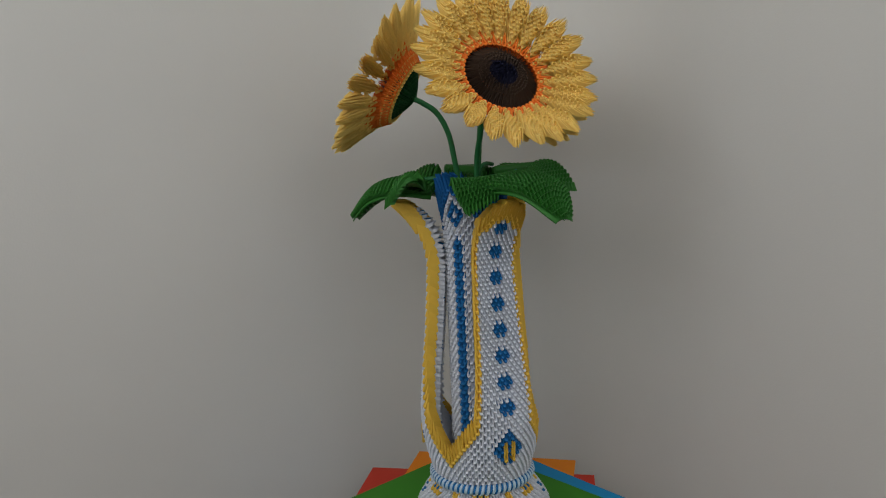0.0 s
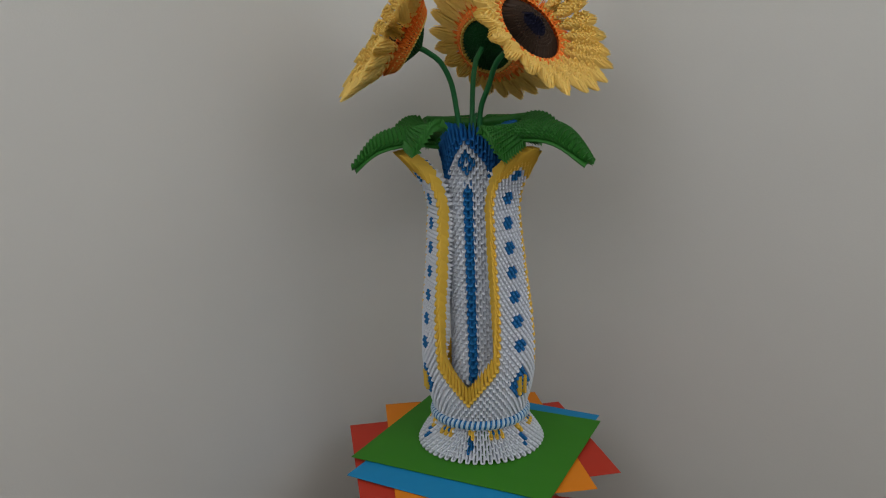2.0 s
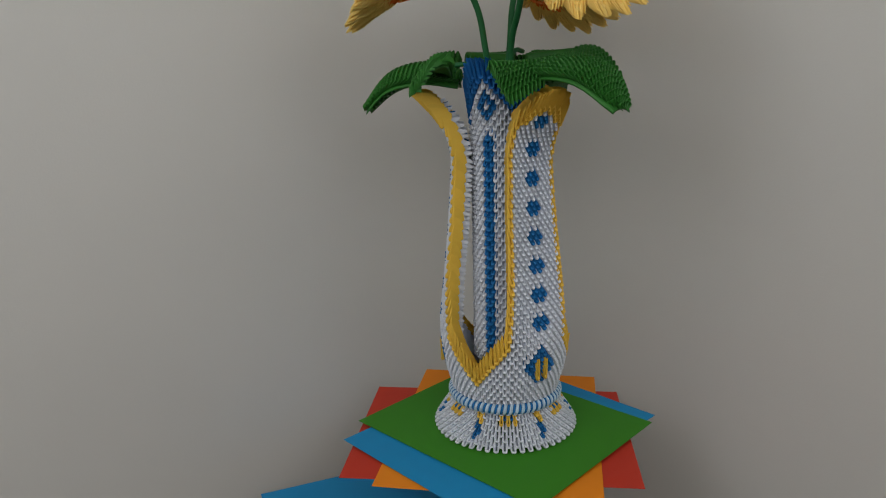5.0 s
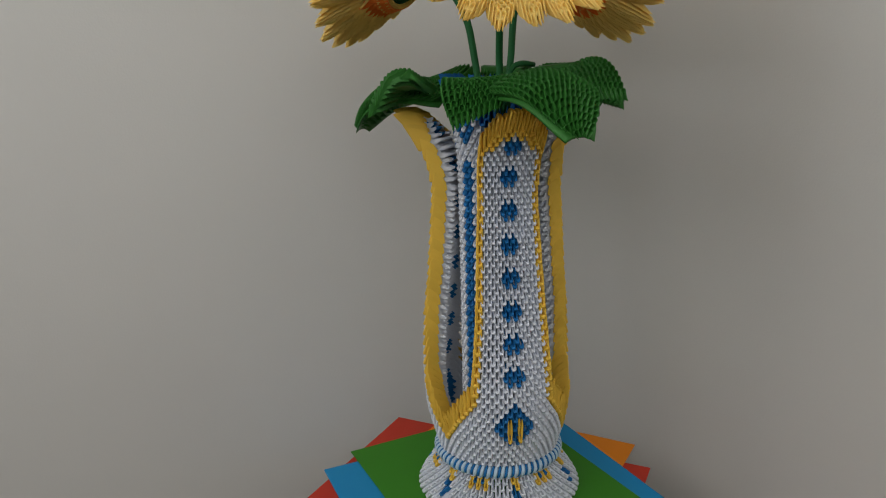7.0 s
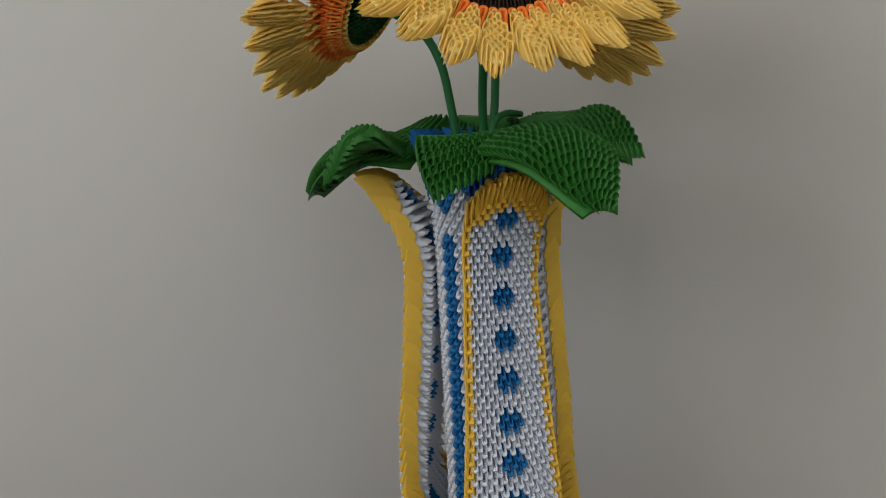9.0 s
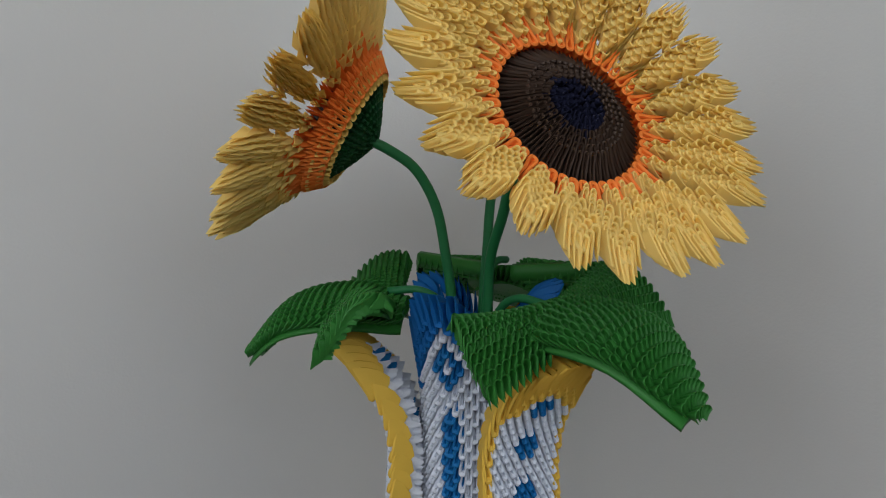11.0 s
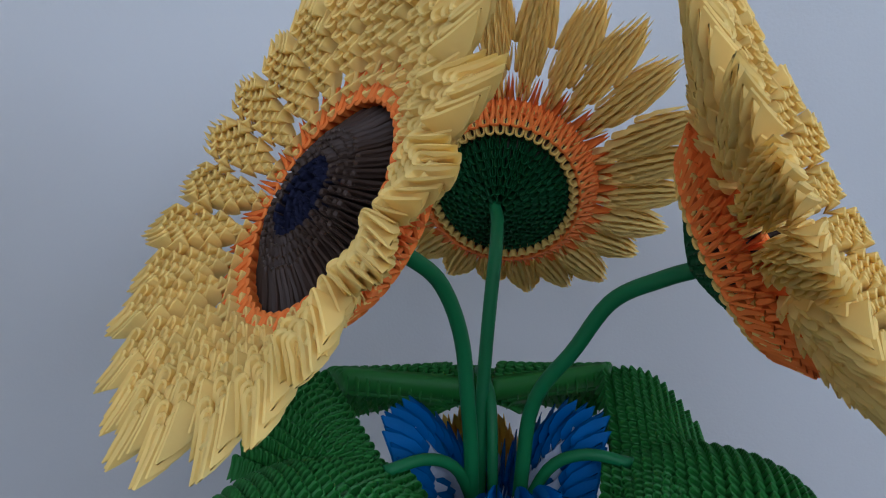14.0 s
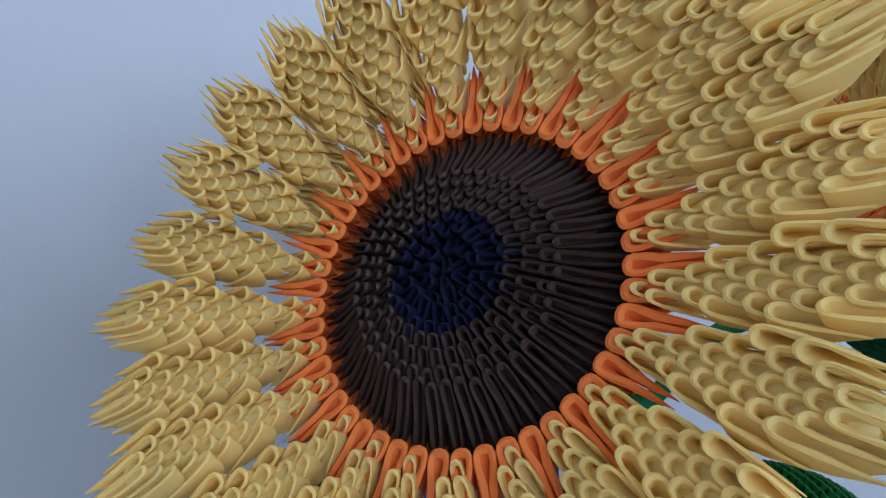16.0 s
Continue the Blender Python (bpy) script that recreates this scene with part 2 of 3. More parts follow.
def joined(name, seats, parent, m, label="", kind="", shape=None):
    """Many modules (place in parent's model units, material) as one mesh."""
    mats = []
    vs, fs, ids = [], [], []
    n = len(SHAPES["open"])
    for i, (s, mat) in enumerate(seats):
        if mat not in mats:
            mats.append(mat)
        vs.append((np.c_[SHAPES[shape or style(mat)], np.ones(n)] @ np.array(s).T)[:, :3])
        fs.append(FACE_ARRAY + i * n)
        ids += [mats.index(mat)] * len(FACES)
    me = bpy.data.meshes.new(name)
    me.from_pydata(np.concatenate(vs).tolist(), [], np.concatenate(fs).tolist())
    for mat in mats:
        me.materials.append(mat)
    me.polygons.foreach_set("material_index", ids)
    me.polygons.foreach_set("use_smooth", [True] * len(me.polygons))
    ob = part(name, me, None, parent, label, m)
    if kind:
        ob["kind"] = kind
    return ob


def loose(seats, parent, m, name="paper_module"):
    for s, mat in seats:
        part(name, module_mesh(mat), mat, parent, m=m @ s)


SCALE = Matrix.Diagonal((K, K, K, 1))


def scaled(seats):
    return [(SCALE @ s, mat) for s, mat in seats]


def polar(r, a, z):
    return Vector((r * math.cos(a), r * math.sin(a), z))


# ---- the room: a corner of plain painted walls ----
CORNER, HEADING, REACH, HIGH, THICK = Vector((0.45 * K, 1.65 * K)), radians(-104), 1.8, 2.6, 0.12
along_a = Vector((math.cos(HEADING - radians(45)), math.sin(HEADING - radians(45))))
along_b = Vector((math.cos(HEADING + radians(45)), math.sin(HEADING + radians(45))))
ROOM = Matrix(((along_b.x, along_a.x, 0, CORNER.x), (along_b.y, along_a.y, 0, CORNER.y), (0, 0, 1, 0), (0, 0, 0, 1)))


# in the room's own axes: x along one visible wall, y along the other, the corner at the origin
def setting(name, bm, mat, label, category):
    return tagged(part(name, bm, mat, m=ROOM), label, category, kind="structure")


setting("floor", box(bmesh.new(), -THICK, REACH + THICK, -THICK, REACH + THICK, -0.1, 0), FLOOR, "brown wooden floorboards of the room", "floor")
setting("ceiling", box(bmesh.new(), -THICK, REACH + THICK, -THICK, REACH + THICK, HIGH, HIGH + 0.1), CEIL, "plain white painted ceiling", "ceiling")
# the two walls behind the vase run into each other in a rounded corner
ROUND = 1.5 * K
bm = bmesh.new()
inside = [(0, REACH)] + [(ROUND - ROUND * math.cos(radians(q)), ROUND - ROUND * math.sin(radians(q))) for q in range(0, 91, 5)] + [(REACH, 0)]
outside = [(-THICK, REACH), (-THICK, -THICK), (REACH, -THICK)]
low, top = [[bm.verts.new((x, y, z)) for x, y in inside] for z in (0, HIGH)]
for k in range(len(inside) - 1):
    f = bm.faces.new((low[k], low[k + 1], top[k + 1], top[k]))
    f.smooth = True
olow, otop = [[bm.verts.new((x, y, z)) for x, y in outside] for z in (0, HIGH)]
for k in range(2):
    bm.faces.new((olow[k + 1], olow[k], otop[k], otop[k + 1]))
bm.faces.new((olow[0], low[0], top[0], otop[0])), bm.faces.new((low[-1], olow[2], otop[2], top[-1]))
setting("wall_corner", bm, WALL, "matt light grey painted walls meeting behind the vase", "wall")
# unseen walls with assumed windows, added to light both visible walls and the flowers
W0, W1, WZ0, WZ1 = 0.12, 1.72, 1.58, 2.52
for n, (swap, power) in enumerate(((True, 9.0), (False, 9.4))):
    def slab(bm, u0, u1, d0, d1, z0, z1):
        return box(bm, REACH + d0, REACH + d1, u0, u1, z0, z1) if swap else box(bm, u0, u1, REACH + d0, REACH + d1, z0, z1)

    bm = bmesh.new()
    slab(bm, 0, W0, 0, THICK, 0, HIGH), slab(bm, W1, REACH, 0, THICK, 0, HIGH), slab(bm, W0, W1, 0, THICK, 0, WZ0), slab(bm, W0, W1, 0, THICK, WZ1, HIGH)
    setting("wall_%d" % (n + 1), bm, WALL, "unseen matt light grey painted wall with an assumed wide window", "wall")
    bm = bmesh.new()
    for u0, u1, z0, z1 in ((W0, W0 + 0.06, WZ0, WZ1), (W1 - 0.06, W1, WZ0, WZ1), (0.945, 1.005, WZ0 + 0.06, WZ1 - 0.06), (W0 + 0.06, W1 - 0.06, WZ0, WZ0 + 0.06), (W0 + 0.06, W1 - 0.06, WZ1 - 0.06, WZ1)):
        slab(bm, u0, u1, 0.05, 0.09, z0, z1)
    setting("window_%d" % (n + 1), bm, FRAME, "unseen white painted frame of an assumed window", "window")
    um, zm = (W0 + W1) / 2, (WZ0 + WZ1) / 2
    eye, aim = ((REACH + 0.02, um, zm), (0, um, zm - 0.15)) if swap else ((um, REACH + 0.02, zm), (um, 0, zm - 0.15))
    # added area lamp filling the assumed opening, its power set by brightness
    area("window_daylight", ROOM @ Vector(eye), ROOM @ Vector(aim), W1 - W0, WZ1 - WZ0, power, (0.95, 0.99, 0.98))

# ---- table, stand, sheets ----
stool = thing("stool", pose(0, 0, 0), "small dark brown wooden stool under sheets and stand", "stool")
bm = box(bmesh.new(), -0.105, 0.105, -0.105, 0.105, 0.722, 0.75)
bmesh.ops.bevel(bm, geom=bm.edges[:], offset=0.004, segments=2, affect="EDGES")
part("seat", bm, TABLE, stool)
for x in (-0.08, 0.08):
    for y in (-0.08, 0.08):
        part("leg", box(bmesh.new(), x - 0.017, x + 0.017, y - 0.017, y + 0.017, 0, 0.722), TABLE, stool)


def disc(r, z0, z1, sides=48, edge=0.004):
    bm = bmesh.new()
    prof = [(r - edge, z0), (r, z0 + edge), (r, z1 - edge), (r - edge, z1)]
    rings = [[bm.verts.new((q * math.cos(2 * math.pi * k / sides), q * math.sin(2 * math.pi * k / sides), z)) for k in range(sides)] for q, z in prof]
    for a, b in zip(rings, rings[1:]):
        for k in range(sides):
            bm.faces.new((a[k], a[(k + 1) % sides], b[(k + 1) % sides], b[k]))
    bm.faces.new(rings[0][::-1]), bm.faces.new(rings[-1])
    return bm


stand = thing("cake_stand", pose(0, 0, 0.7535), "low round brown wooden stand under the coloured sheets", "stand")
part("foot", disc(0.062, 0.0, 0.018), WOOD, stand, m=pose(0, 0, 0.7535))
part("column", tube([(0, 0, 0.018), (0, 0, 0.050), (0, 0, 0.078)], [0.04, 0.03, 0.045], 24), WOOD, stand, m=pose(0, 0, 0.7535))
part("plate", disc(0.08, 0.078, 0.0908), WOOD, stand, m=pose(0, 0, 0.7535))


def sheet(name, mat, corners, z, label, curl=0.0):
    """A thin sheet of card through four corners (model units), a little wavy."""
    bm = bmesh.new()
    n = 12
    a, b, c, d = [Vector((x * K, y * K, 0)) for x, y in corners]
    grid = []
    for layer in (0.0, -0.0004):
        g = []
        for i in range(n + 1):
            for j in range(n + 1):
                s, t = i / n, j / n
                p = a * (1 - s) * (1 - t) + b * s * (1 - t) + c * s * t + d * (1 - s) * t
                e = max(abs(s - 0.5), abs(t - 0.5)) * 2
                p.z = layer - curl * max(0, e - 0.7) ** 2 + 0.0004 * noise.noise(p * 22)
                g.append(bm.verts.new(p))
        grid.append(g)
    for i in range(n):
        for j in range(n):
            q = [i * (n + 1) + j, (i + 1) * (n + 1) + j, (i + 1) * (n + 1) + j + 1, i * (n + 1) + j + 1]
            bm.faces.new([grid[0][k] for k in q]), bm.faces.new([grid[1][k] for k in q[::-1]])
    rim = [i * (n + 1) for i in range(n + 1)] + [n * (n + 1) + j for j in range(1, n + 1)] + [i * (n + 1) + n for i in range(n - 1, -1, -1)] + [j for j in range(n - 1, 0, -1)]
    for k in range(len(rim)):
        p, q = rim[k], rim[(k + 1) % len(rim)]
        bm.faces.new((grid[0][p], grid[1][p], grid[1][q], grid[0][q]))
    bmesh.ops.recalc_face_normals(bm, faces=bm.faces)
    return tagged(part(name, bm, mat, m=pose(0, 0, z), smooth=False), label, "paper sheet", "coloured sheets under the vase")


def rect(cx, cy, w, h, deg):
    c, s = math.cos(radians(deg)), math.sin(radians(deg))
    return [(cx + c * x - s * y, cy + s * x + c * y) for x, y in ((-w, -h), (w, -h), (w, h), (-w, h))]


sheet("green_paper_sheet", SHEET_GREEN, rect(-0.016, -0.034, 0.605, 0.51, -48), TOP, "flat green card sheet lying directly under the vase")
sheet("blue_paper_sheet", SHEET_BLUE, rect(-0.025, -0.078, 0.67, 0.515, 39.5), TOP - 0.0016, "flat blue card sheet just under the green one", 0.004)
sheet("orange_paper_sheet", SHEET_ORANGE, rect(-0.038, -0.024, 0.665, 0.53, 76), TOP - 0.0032, "flat orange card sheet under the blue one", 0.004)
sheet("red_paper_sheet", SHEET_RED, rect(-0.08, -0.075, 0.715, 0.50, -10.3), TOP - 0.0048, "flat red card sheet at the bottom of the stack", 0.004)
sheet("blue_paper_sheet", SHEET_BLUE, rect(-0.56, -0.09, 0.715, 0.50, 17), 0.7514, "blue card sheet lying on the table below the stand")
sheet("red_paper_sheet", SHEET_RED, rect(0.16, -0.48, 0.60, 0.50, -38), 0.7524, "red card sheet lying on the table below the stand")

# ---- the vase ----
BASE = pose(0, 0, TOP + 0.0008)
vase = thing("vase", BASE, "white vase of folded paper modules with blue and yellow patterns", "vase")
N, STEP, LONG, DEEP = 54, 0.02317, 0.100, 0.082
FRONT = radians(-65.8)
SECTOR = 2 * math.pi / 3


def along(table_, z):
    for (z0, r0), (z1, r1) in zip(table_, table_[1:]):
        if z <= z1 or (z1, r1) == table_[-1]:
            return r0 + (r1 - r0) * (z - z0) / (z1 - z0)


BODY = [(0.18, 0.272), (0.25, 0.288), (0.33, 0.312), (0.42, 0.330), (0.52, 0.338), (0.60, 0.336), (0.70, 0.324), (0.85, 0.303), (1.05, 0.278),
        (1.25, 0.258), (1.42, 0.247), (1.49, 0.257), (1.54, 0.276), (1.59, 0.306), (1.64, 0.342), (1.69, 0.386), (1.80, 0.50)]


def ring_seat(profile, z, a, n, tilt=0.05, deep=DEEP, long_=LONG, width=1.0, flat=0.0, middle=0.0):
    """flat: how far the ring is flattened towards the tangent at the angle middle."""
    r, r2 = along(profile, z), along(profile, z + 0.01)
    radial, up = polar(1, a + (middle - a) * flat, 0), Vector((0, 0, 1))
    grow = (up * 0.01 + radial * (r2 - r)).normalized()
    outv = (radial * grow.z - up * grow.dot(radial)).normalized()
    p = polar(r + random.uniform(-0.0012, 0.0012), a + random.uniform(-0.004, 0.004), z + random.uniform(-0.001, 0.001))
    p += polar(r * flat * (1 - math.cos(a - middle)), middle, 0)
    return seat(p, grow, outv, 2 * math.pi * r / n * 1.02 * width, long_ * random.uniform(0.985, 1.015), deep, tilt + random.uniform(-0.015, 0.015))


def diamond(row, off):
    """Blue diamonds up the middle of an outer panel, one in every six rows."""
    k = (row - 21 + 3) % 6 - 3
    return 17 < row < 66 and -2 < k < 2 and abs(off) < (1.6 - abs(k) * 0.5)


# blue arrowhead low on each outer panel: row and reach
ARROW = {15: 0.2, 14: 0.7, 13: 1.2, 12: 1.7, 11: 2.2, 10: 1.7, 9: 1.2, 8: 0.7}


def arrow(row, off):
    return BLUE if abs(off) < ARROW.get(row, -1) else None


LEANS = (0.004, 0.036, 0.012)
BODIES = [[(q, r + lean * min(1.0, max(0.0, (q - 0.6) / 0.7)) * (1.0 if q < 1.5 else 0.6)) for q, r in BODY] for lean in LEANS]
bowl, panels = [], {0: [], 1: [], 2: []}
ZROW0, VROW, VEND, ARCH, LAST = 0.146, 7, 16, 62, 67
z = ZROW0
for row in range(LAST + 1):
    half = 0.5 * ((row + 1) % 2)
    if row <= VROW:
        reach = 9.0
    elif row <= VEND:
        reach = 9.0 - 0.5 * (row - VROW)
    elif row < ARCH + 4:
        reach = 4.0 + half if row < ARCH else 4.5 - 0.5 * (row - ARCH)
    else:
        reach = 2.5 if row < LAST else 1.0
    for s in range(3):
        for c in range(18):
            # offset of this module from the middle of its panel, in modules; the opening's middle lies at 9
            off = c - 8 - half
            if abs(off) > reach + 0.01:
                continue
            blend = min(1.0, max(0.0, (row - VEND) / 14))
            snug = (min(1.0, 0.25 / along(BODY, z)) if z > 1.3 else 1.0) * (1 - 0.08 * blend)
            a = FRONT + s * SECTOR + off * 2 * math.pi / N * snug
            mat = WHITE
            if row >= VROW and abs(off) > (reach - 0.3 if row <= VEND else 4.2) or row >= ARCH and abs(off) > (66 - row) * 1.0 - 0.2:
                mat = YELLOW
            if mat is WHITE:
                mat = BLUE if diamond(row, off) else arrow(row, off) or WHITE
            flare = max(0, row - 57)
            edge = mat is YELLOW and VEND < row < ARCH
            st = (ring_seat(BODIES[s], z, a, N, tilt=0.05 - 0.012 * flare if mat is WHITE else (0.11 if edge else 0.03) - 0.015 * flare, deep=0.070 if edge else DEEP, long_=LONG * (1.15 if mat is YELLOW and not edge else 1.0), width=snug * (1.04 if mat is YELLOW else 0.97), flat=0.75 * blend, middle=FRONT + s * SECTOR), mat)
            (bowl if row <= VEND else panels[s]).append(st)
    slope = (along(BODY, z + 0.01) - along(BODY, z)) / 0.01
    z += STEP / math.sqrt(1 + slope * slope) if z > 1.45 else STEP
# two loose yellow modules stuck into each arrowhead
PROUD = [(q, r + 0.020) for q, r in BODY]
for s in range(3):
    for off, lean in ((-0.55, 0.07), (0.55, -0.12)):
        bowl.append((ring_seat(PROUD, 0.352, FRONT + s * SECTOR + off * 2 * math.pi / N, N, tilt=0.10, long_=0.115, width=0.62) @ Matrix.Rotation(lean, 4, "Z"), YELLOW))
joined("bowl", scaled(bowl), vase, BASE, "white bowl with blue and yellow hearts and a yellow notched rim", "stuff")
PANEL = "outward curving white panel with blue diamonds and a yellow edge"
for s in range(3):
    near = [st for st in panels[s] if st[0].translation.z > 0.95] if s == 0 else []
    ob = joined("outer_panel", scaled([st for st in panels[s] if st not in near]), vase, BASE, PANEL, "stuff")
    loose(scaled(near), ob, BASE)

# inner tube with three pointed blue crowns
INNER = [(0.30, 0.165), (0.6, 0.160), (1.2, 0.160), (1.50, 0.163), (1.60, 0.168), (1.68, 0.179), (1.76, 0.200), (1.83, 0.228), (1.90, 0.265), (2.0, 0.33)]
NI, STEPI, CENTRE = 27, 0.0245, 52
inner, crowns = [], {0: [], 1: [], 2: []}
z = 0.385
for row in range(CENTRE + 7):
    half = 0.5 * (row % 2)
    k = row - CENTRE
    for s in range(3):
        for c in range(9):
            off = c - 4 - half
            if k >= -1 and abs(off) > 4.5 - 0.5 * (k + 1) + 0.01:
                continue
            snug = min(1.0, 0.163 / along(INNER, z)) ** 0.5 if k > -2 else 1.0
            a = FRONT - SECTOR / 2 + s * SECTOR + off * 2 * math.pi / NI * snug
            mat = WHITE
            if k >= -3:
                # white heart of the motif, blue diamond, white arch, blue spikes above it
                d = 2 * abs(off) + abs(k)
                if d > 1.1 and d < 3.6:
                    mat = BLUE
                elif d > 4.4 and (k >= 0 or abs(off) > 3.2):
                    mat = ROYAL
            elif k < -5 and abs(off) < 0.7:
                mat = BLUE
            st = (ring_seat(INNER, z, a, NI, tilt=0.05 if k < 0 else 0.05 - 0.02 * k, deep=0.07, long_=0.105 if mat is ROYAL else 0.10, width=snug * (1.04 if mat is ROYAL else 1.6 if k < -5 and off == 0 else 0.98)), mat)
            (crowns[s] if k >= -1 else inner).append(st)
    slope = (along(INNER, z + 0.01) - along(INNER, z)) / 0.01
    z += STEPI / math.sqrt(1 + slope * slope)
joined("inner_tube", scaled(inner), vase, BASE, "white inner tube with blue vertical stripes", "stuff")
for s in range(3):
    joined("crown", scaled(crowns[s]), vase, BASE, "pointed royal blue crown with a white and blue diamond", "stuff")

# the foot: noses down
FOOT = [(0.0, 0.386), (0.03, 0.372), (0.08, 0.340), (0.13, 0.306), (0.20, 0.266)]
foot = []
for row in range(8):
    z = 0.004 + 0.156 * row / 7.0
    for c in range(N):
        a = FRONT + (c + 0.5 * (row % 2)) * 2 * math.pi / N
        r, r2 = along(FOOT, z), along(FOOT, z + 0.01)
        radial, up = polar(1, a, 0), Vector((0, 0, 1))
        grow = (up * 0.01 + radial * (r2 - r)).normalized()
        outv = (radial * grow.z - up * grow.dot(radial)).normalized()
        # places round the foot, nine modules to each of the six marks
        i = (c + 0.5 * (row % 2)) % 9
        mat = WHITE
        if i < 0.6:
            mat = (WHITE, WHITE, BLUE, BLUE, BLUE, YELLOW, YELLOW, WHITE)[row]
        elif row == 5 and 3 < i < 6:
            mat = YELLOW
        elif row == 6 and 3.6 < i < 5.4:
            mat = BLUE
        foot.append((seat(polar(r, a, z), grow, outv, 2 * math.pi * r / N * (1.02 if mat is WHITE else 0.75), 0.075, 0.055, 0.05), mat))
joined("foot", scaled(foot), vase, BASE, "flared white foot with blue and yellow marks", "stuff")
# the twisted ring of blue rolls round the waist; pale rolls between stand for highlights
for c in range(120):
    a = c * math.pi / 60
    thick = 0.0098 if c % 2 else 0.0070
    pts = []
    for j in range(9):
        ang = (j / 8 - 0.5) * 3.0
        pts.append(polar(0.272 + 0.022 * math.cos(ang), a + 0.05 * (j / 8 - 0.5), 0.190 + 0.024 * math.sin(ang)) * K)
    part("roll", tube(pts, [thick * K * (0.6 + 0.4 * math.sin(math.pi * (j + 0.5) / 9)) for j in range(9)], 6), LIGHT if c % 2 else BLUE, vase, m=BASE, smooth=True)

# ---- sunflowers ----
def flower(azimuth, heading, spin, rise, joint, root, label, seed):
    rnd = random.Random(seed)
    base = BASE @ Matrix.Rotation(azimuth, 4, "Z")
    fl = thing("sunflower", base, label, "paper flower", "sunflowers in the vase")
    # stem from the inside of the vase to the back of the head
    tip = joint.x + 0.03
    pts = [(tip + 0.02, 0, joint.z + 0.024), (0.86 * tip, 0.0, joint.z - 0.006), (0.60 * tip, root[1] * 0.3, joint.z - 0.062), (max(0.40 * tip, root[0] + 0.03), root[1] * 0.65, joint.z - 0.17), (root[0] + 0.02, root[1] * 0.9, 1.97), (root[0], root[1], 1.80), (0.6 * root[0], 0.7 * root[1], 1.3)]
    part("stem", tube([p * K for p in glide(pts, 36)], 0.0150 * K, 16), STEM, fl, "thin green paper-wrapped stem", base, True)
    head = base @ Matrix.Translation(joint * K) @ Matrix.Rotation(heading - azimuth, 4, "Z") @ Matrix.Rotation(math.pi / 2 - rise, 4, "Y") @ Matrix.Rotation(spin, 4, "Z")
    # head's own axes: z along the flower's axis to the front, from the stem's joint
    def ringed(rows, face, uneven=0.0):
        seats = []
        for r, z, count, shift, long_, deep, slope, mat, wide in rows:
            for k in range(count):
                a = 2 * math.pi * (k + shift + rnd.uniform(-8, 8) * uneven) / count
                rad = polar(1, a, 0)
                grow = rad * math.cos(slope) + Vector((0, 0, 1)) * math.sin(slope)
                outv = Vector((0, 0, face))
                seats.append((seat(polar(r + rnd.uniform(-1, 1) * uneven, a, z + rnd.uniform(-0.6, 0.6) * uneven), grow, outv, 2 * math.pi * (r + 0.25 * long_) / count * wide, long_ * rnd.uniform(0.97, 1.03), deep, 0.10 + rnd.uniform(-0.02, 0.02)), mat))
        return seats

    cup = ringed([(0.015 + 0.0190 * k, 0.034 + 0.0062 * k + 0.0004 * k * k, (10, 16, 24, 30, 36, 42, 48, 48)[k], 0.5 * (k % 2), 0.060, 0.036, 0.26 + 0.035 * k, CUP, 1.0) for k in range(8)], -1)
    joined("calyx", scaled(cup), fl, head, "dark green cup of paper modules behind the petals", "stuff")
    joined("collar", scaled(ringed([(0.164, 0.088, 48, 0, 0.070, 0.045, 0.52, COLLAR, 0.98)], -1)), fl, head, "ring of yellow paper modules", "stuff")
    rim = ringed([(0.182, 0.098, 48, 0.5, 0.062, 0.046, 0.62, ORANGE, 1.12), (0.203, 0.126, 48, 0, 0.044, 0.046, 0.80, ORANGE, 1.14)], -1) + ringed([(0.182, 0.187, 48, 0.5, 0.090, 0.04, 0.22, ORANGE, 1.0)], 1)
    ob = joined("orange_ring", scaled(rim[:1]), fl, head, "ring of orange paper modules round the disc")
    loose(scaled(rim[1:]), ob, head)
    seeds = ringed([(0.118, 0.206, 48, 0, 0.086, 0.05, -0.27, BROWN, 1.06), (0.104, 0.210, 42, 0.5, 0.065, 0.05, -0.28, BROWN, 1.0), (0.086, 0.214, 36, 0, 0.055, 0.05, -0.18, BROWN, 1.0), (0.070, 0.216, 28, 0.5, 0.05, 0.05, -0.12, BROWN, 1.0)], 1, 0.003)
    heart_ = ringed([(0.056, 0.217, 22, 0, 0.045, 0.05, -0.05, NAVY, 1.0), (0.040, 0.213, 16, 0, 0.04, 0.05, 0.0, NAVY, 1.0), (0.022, 0.211, 10, 0.5, 0.035, 0.05, 0.0, NAVY, 1.1), (0.004, 0.210, 5, 0.0, 0.03, 0.05, 0.1, NAVY, 1.0)], 1, 0.006)
    ob = joined("seed_disc", scaled(seeds[:1]), fl, head, "dark brown seed disc of long paper modules")
    loose(scaled(seeds[1:]), ob, head)
    joined("disc_centre", scaled(heart_), fl, head, "navy blue centre of the seed disc", "stuff")
    for name, mat, profile, words in (("disc_core", BROWN, ((0.03, 0.180), (0.10, 0.173), (0.16, 0.158), (0.186, 0.152), (0.19, 0.115), (0.03, 0.10)), "dark brown padding inside the head"),
                                      ("lining", ORANGE, ((0.172, 0.148), (0.208, 0.160), (0.218, 0.164), (0.199, 0.142), (0.184, 0.124), (0.172, 0.124)), "orange paper lining under the ring")):
        bm = bmesh.new()
        rings = [[bm.verts.new(polar(r, 2 * math.pi * k / 48, q) * K) for k in range(48)] for r, q in profile]
